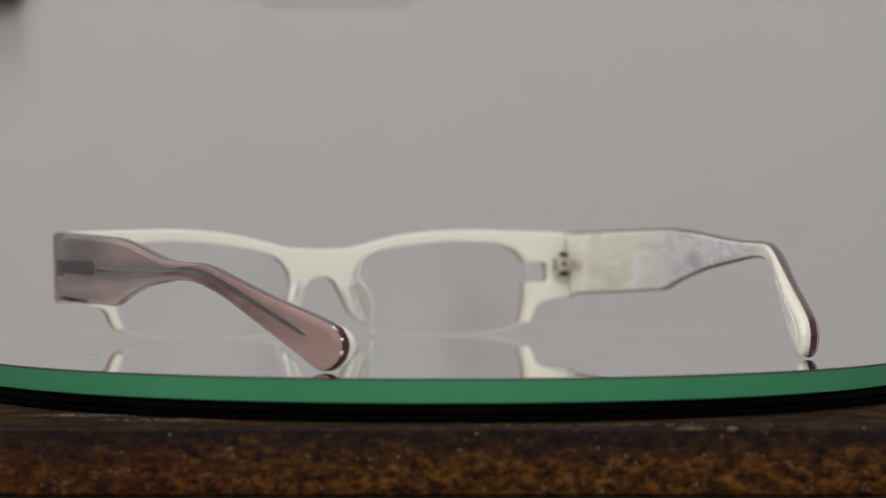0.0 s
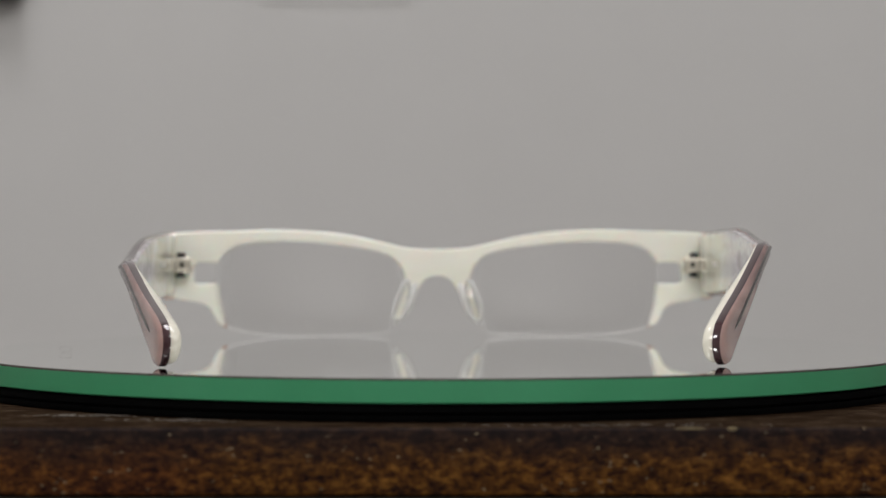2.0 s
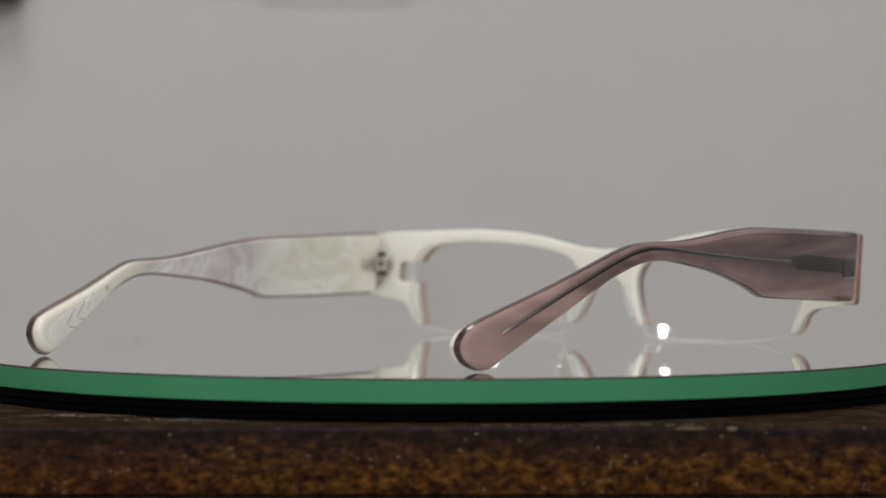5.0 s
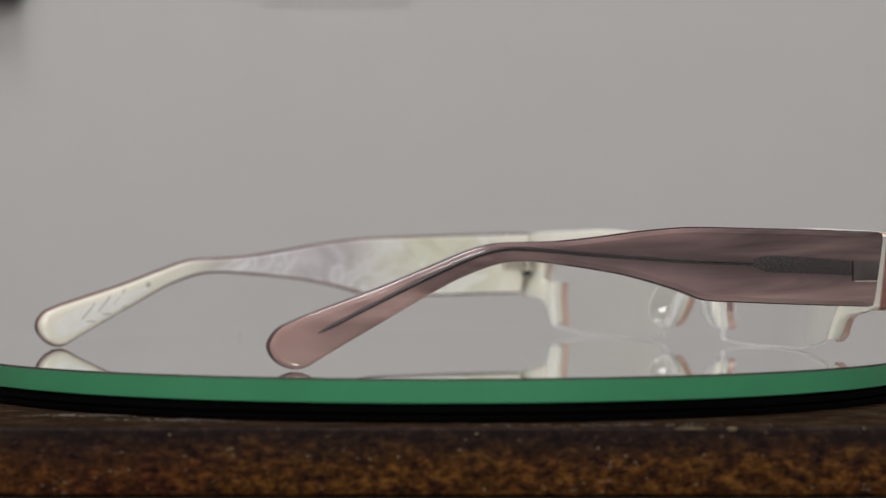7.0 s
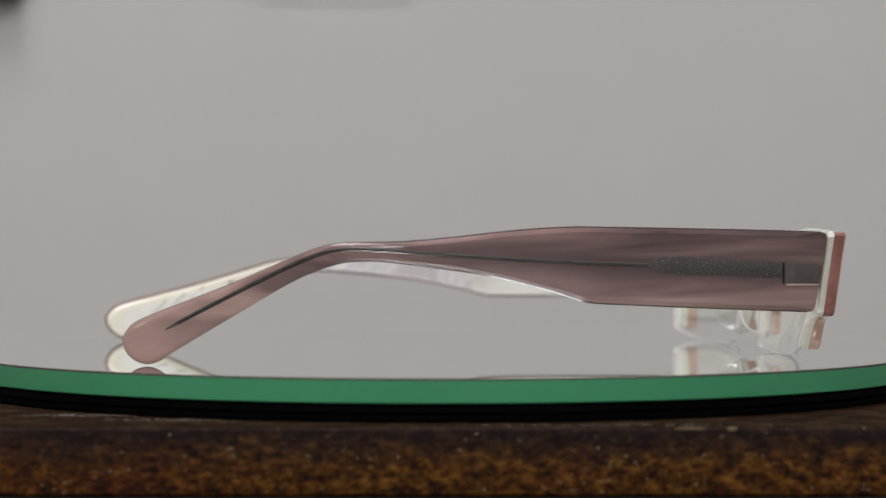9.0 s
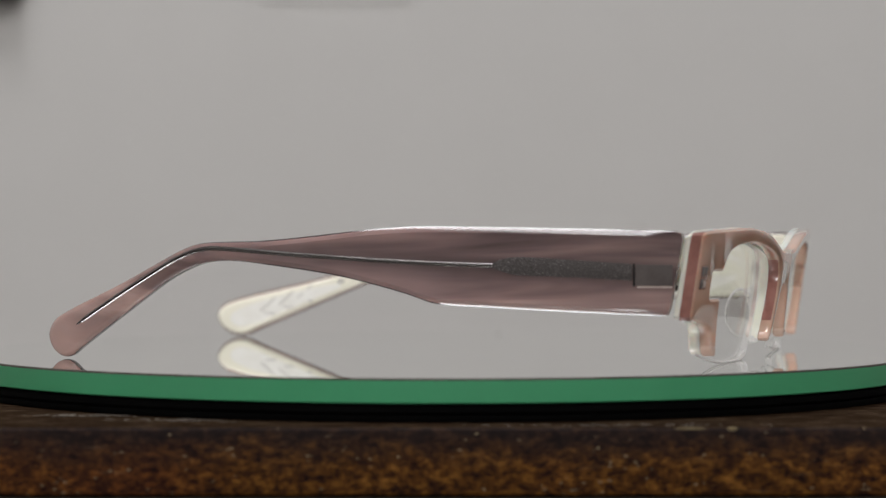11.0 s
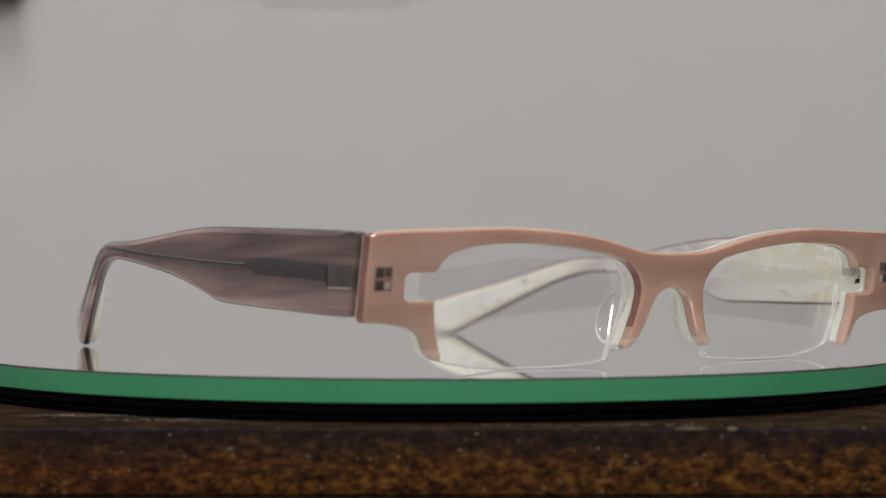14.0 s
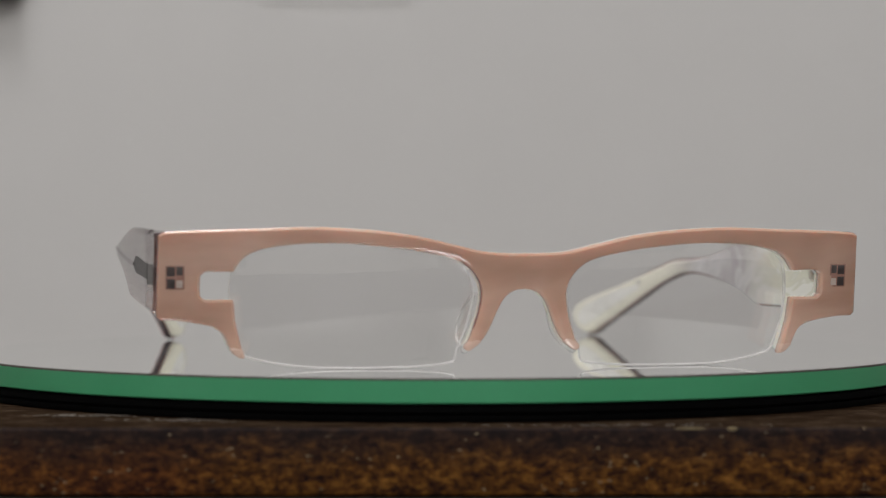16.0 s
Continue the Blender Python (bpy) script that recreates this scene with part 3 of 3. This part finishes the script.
    # worn line of small print along the lining
    for y in (21, 23, 24.2, 25.4, 27, 28.2, 29.4):
        bm = slab(spline([(y, 19.3, 1), (y + 0.7, 19.3, 1), (y + 0.7, 18.2, 1), (y, 18.2, 1)], 1.0, closed=True), lambda u, v: 3.6, lambda u, v: 3.74, sideways, 0.02, 0.02)
        part("print_bar", bm, PRINT, arm)
    return arm


def hinge(s, thing):
    """Steel hinge in the inner corner between front and temple."""
    bm = box(bmesh.new(), (0.0046, 0.0026, 0.0040), (s * 0.0650, 0.0032, 0.0184), bevel=0.0005)
    h = part("hinge", bm, STEEL, thing, "small steel hinge with a dark screw")
    part("leaf", box(bmesh.new(), (0.0016, 0.0060, 0.0030), (s * 0.0669, 0.0070, 0.0184), bevel=0.0004), STEEL, h)
    for dx in (-0.0016, 0.0016):
        part("knuckle", box(bmesh.new(), (0.0010, 0.0030, 0.0030), (s * 0.0648 + dx, 0.0036, 0.0184), bevel=0.0003), STEEL, h)
    part("screw_slot", box(bmesh.new(), (0.0010, 0.0028, 0.0013), (s * 0.0648, 0.0035, 0.0184), bevel=0.0003), SCREW, h)
    for z in (0.0159, 0.0209):
        bm = bmesh.new()
        bmesh.ops.create_cone(bm, cap_ends=True, segments=16, radius1=0.0013, radius2=0.0010, depth=0.0012, matrix=pose(s * 0.0652, 0.0034, z))
        part("screw", bm, SCREW, h)
    # the rivet plates that show through the pink layer
    for dx, dz, w, t, mat, proud in ((0, -0.1, 3.5, 2.25, BED, 0.02), (0.75, 1.05, 1.5, 0.9, RIVET, 0.06), (0.75, -1.25, 1.5, 0.9, RIVET, 0.06), (-0.85, 1.15, 1.2, 0.8, PLATE, 0.05), (-0.85, -1.35, 1.2, 0.7, PALE_RIVET, 0.06)):
        x, z = s * (66.9 + dx - (1.0 if s > 0 else 0.0)), 17.9 + dz
        square = spline([(x - w / 2, z - t, 1), (x + w / 2, z - t, 1), (x + w / 2, z + t, 1), (x - w / 2, z + t, 1)], 1.0, closed=True)
        bm = slab(square, lambda u, v: seam(u, v) - 2.4 - proud, lambda u, v: seam(u, v) - 1.9, upright, 0.01 + proud / 2, 0.05)
        part("rivet", bm, mat, h, "square rivet showing through the pink layer")
    return h


def nose_pad(s, thing):
    bm = bmesh.new()
    m = pose(s * 0.0090, -0.0002, 0.0092, 0, -s * 15, -s * 26)
    bmesh.ops.create_uvsphere(bm, u_segments=28, v_segments=18, radius=1.0)
    for v in bm.verts:
        x, y, z = v.co
        wide = 1.0 + 0.22 * (-z)
        v.co = m @ Vector((x * 0.0010 + 0.0006 * s * (1 - z * z) * (-1), y * 0.0038 * wide, z * 0.0054))
    pad = part("nose_pad", bm, PAD, thing, "clear plastic nose pad")
    # added milky ring: draws the bright outline that light gives the clear pad
    rim = [m @ Vector((0.0002 * s, 0.0037 * math.cos(a) * (1.0 - 0.20 * math.sin(a)), 0.0053 * math.sin(a))) for a in (2 * math.pi * k / 40 for k in range(41))]
    part("pad_rim_glow", tube(rim, 0.00030, 8), PAD_MILK, pad, "added milky ring for the light along the pad edge")
    # milky bracket that carries the pad, on the back of the nose leg
    leg = [Vector((s * x, lining_back(x, z) + w, z)) * MM for x, z, w in ((5.6, 13.4, -0.5), (6.2, 11.9, -0.3), (6.9, 9.6, -0.3), (7.7, 7.2, -0.3), (8.9, 5.2, -0.6), (10.1, 3.9, -1.0))]
    part("pad_bracket", tube(leg, lambda k: 0.0004 + 0.0008 * math.sin(math.pi * min(1.0, 0.15 + 0.8 * k)), 12), PAD_MILK, pad, "milky plastic bracket")
    bm = bmesh.new()
    foot = pose(s * 0.0105, -0.0026, 0.0040, 0, -s * 35, 0)
    bmesh.ops.create_uvsphere(bm, u_segments=20, v_segments=12, radius=1.0)
    for v in bm.verts:
        v.co = foot @ Vector((v.co.x * 0.0009, v.co.y * 0.0018, v.co.z * 0.0013))
    part("pad_foot", bm, PAD_MILK, pad)
    return pad


TURN, MID = 53.08, (0.05578, -0.04152)


def spectacles():
    thing = new("eyeglasses")
    tagged(thing, "half-rim glasses, pink front, mauve temples, cream inside, standing on the mirror", "eyeglasses")
    loop = front_outline()
    low = lambda u, v: seam(u, v) - 2.4
    pink = part("front", slab(loop, low, lambda u, v: seam(u, v), upright, 0.5, 0.02, edge_slot=front_edge, flat=0.6), [PINK, DEEP_PINK], thing, "salmon pink acetate front")
    part("front_lining", slab(inset(ccw(loop), [0.4 if abs(p.x) > 67 else -0.06 for p in ccw(loop)]), lambda u, v: seam(u, v), lining_back, upright, 0.02, 0.45), CREAM, pink, "cream acetate inner layer")
    for s in (-1, 1):
        for ends in (((56.5, 4.4), (55.9, 3.4), (54.8, 2.5), (53.7, 2.3), (53.7, 3.2), (54.2, 4.3)), ((11.5, 4.1), (10.6, 3.5), (9.2, 4.4), (8.3, 5.3), (9.1, 5.9), (10.8, 5.3))):
            tip = spline([(s * x, z) for x, z in ends], 0.5, closed=True)
            part("rim_end", slab(tip, lambda u, v: seam(u, v) - 2.44, lambda u, v: seam(u, v) - 0.2, upright, 0.5, 0.1), ROSE, pink, "paler rose end of the rim")
        lens = part("lens", slab(lens_outline(s), bowl, lambda u, v: bowl(u, v) + 1.6, upright, 0.15, 0.15, edge_slot=1, rings_in=True), [LENS, LENS_EDGE], thing, "clear plain lens with a frosted edge")
        pts = [Vector((p.x, bowl(p.x, p.y) + 0.8, p.y)) * MM for p in spline([(s * x, z) for x, z in ((54.6, 4.4), (53.0, 2.5), (46.2, 1.0), (39.7, 0.35), (33.0, 0.2), (26.7, 0.22), (20.1, 0.42), (14.6, 0.85), (12.6, 1.35))], 1.2)]
        part("nylon_line", tube(pts, 0.00023, 8), NYLON, lens, "pale nylon line under the lens")
        temple(s, thing)
        hinge(s, thing)
        nose_pad(s, thing)
    for ob in thing.children:
        ob.matrix_basis = pose(*MID, 0.0, 0, 0, TURN)
    return thing


# ---- motion: the platter turns evenly and carries mirror and glasses ----


def angle(t):
    s = (t - 8.0) / 8.0
    return math.degrees(0.97886 - 1.67102 * s - 0.020829 * s * s - 0.00708 * s ** 3)


def motions():
    rows = [(0.5 * k, pose(0, 0, 0, 0, 0, angle(0.5 * k))) for k in range(33)]
    for ob in (PLATTER, DISC, GLASSES):
        walk(ob, rows)


room()
wall_fittings()
table()
wooden_board()
PLATTER = turntable()
DISC = mirror_disc()
GLASSES = spectacles()
motions()
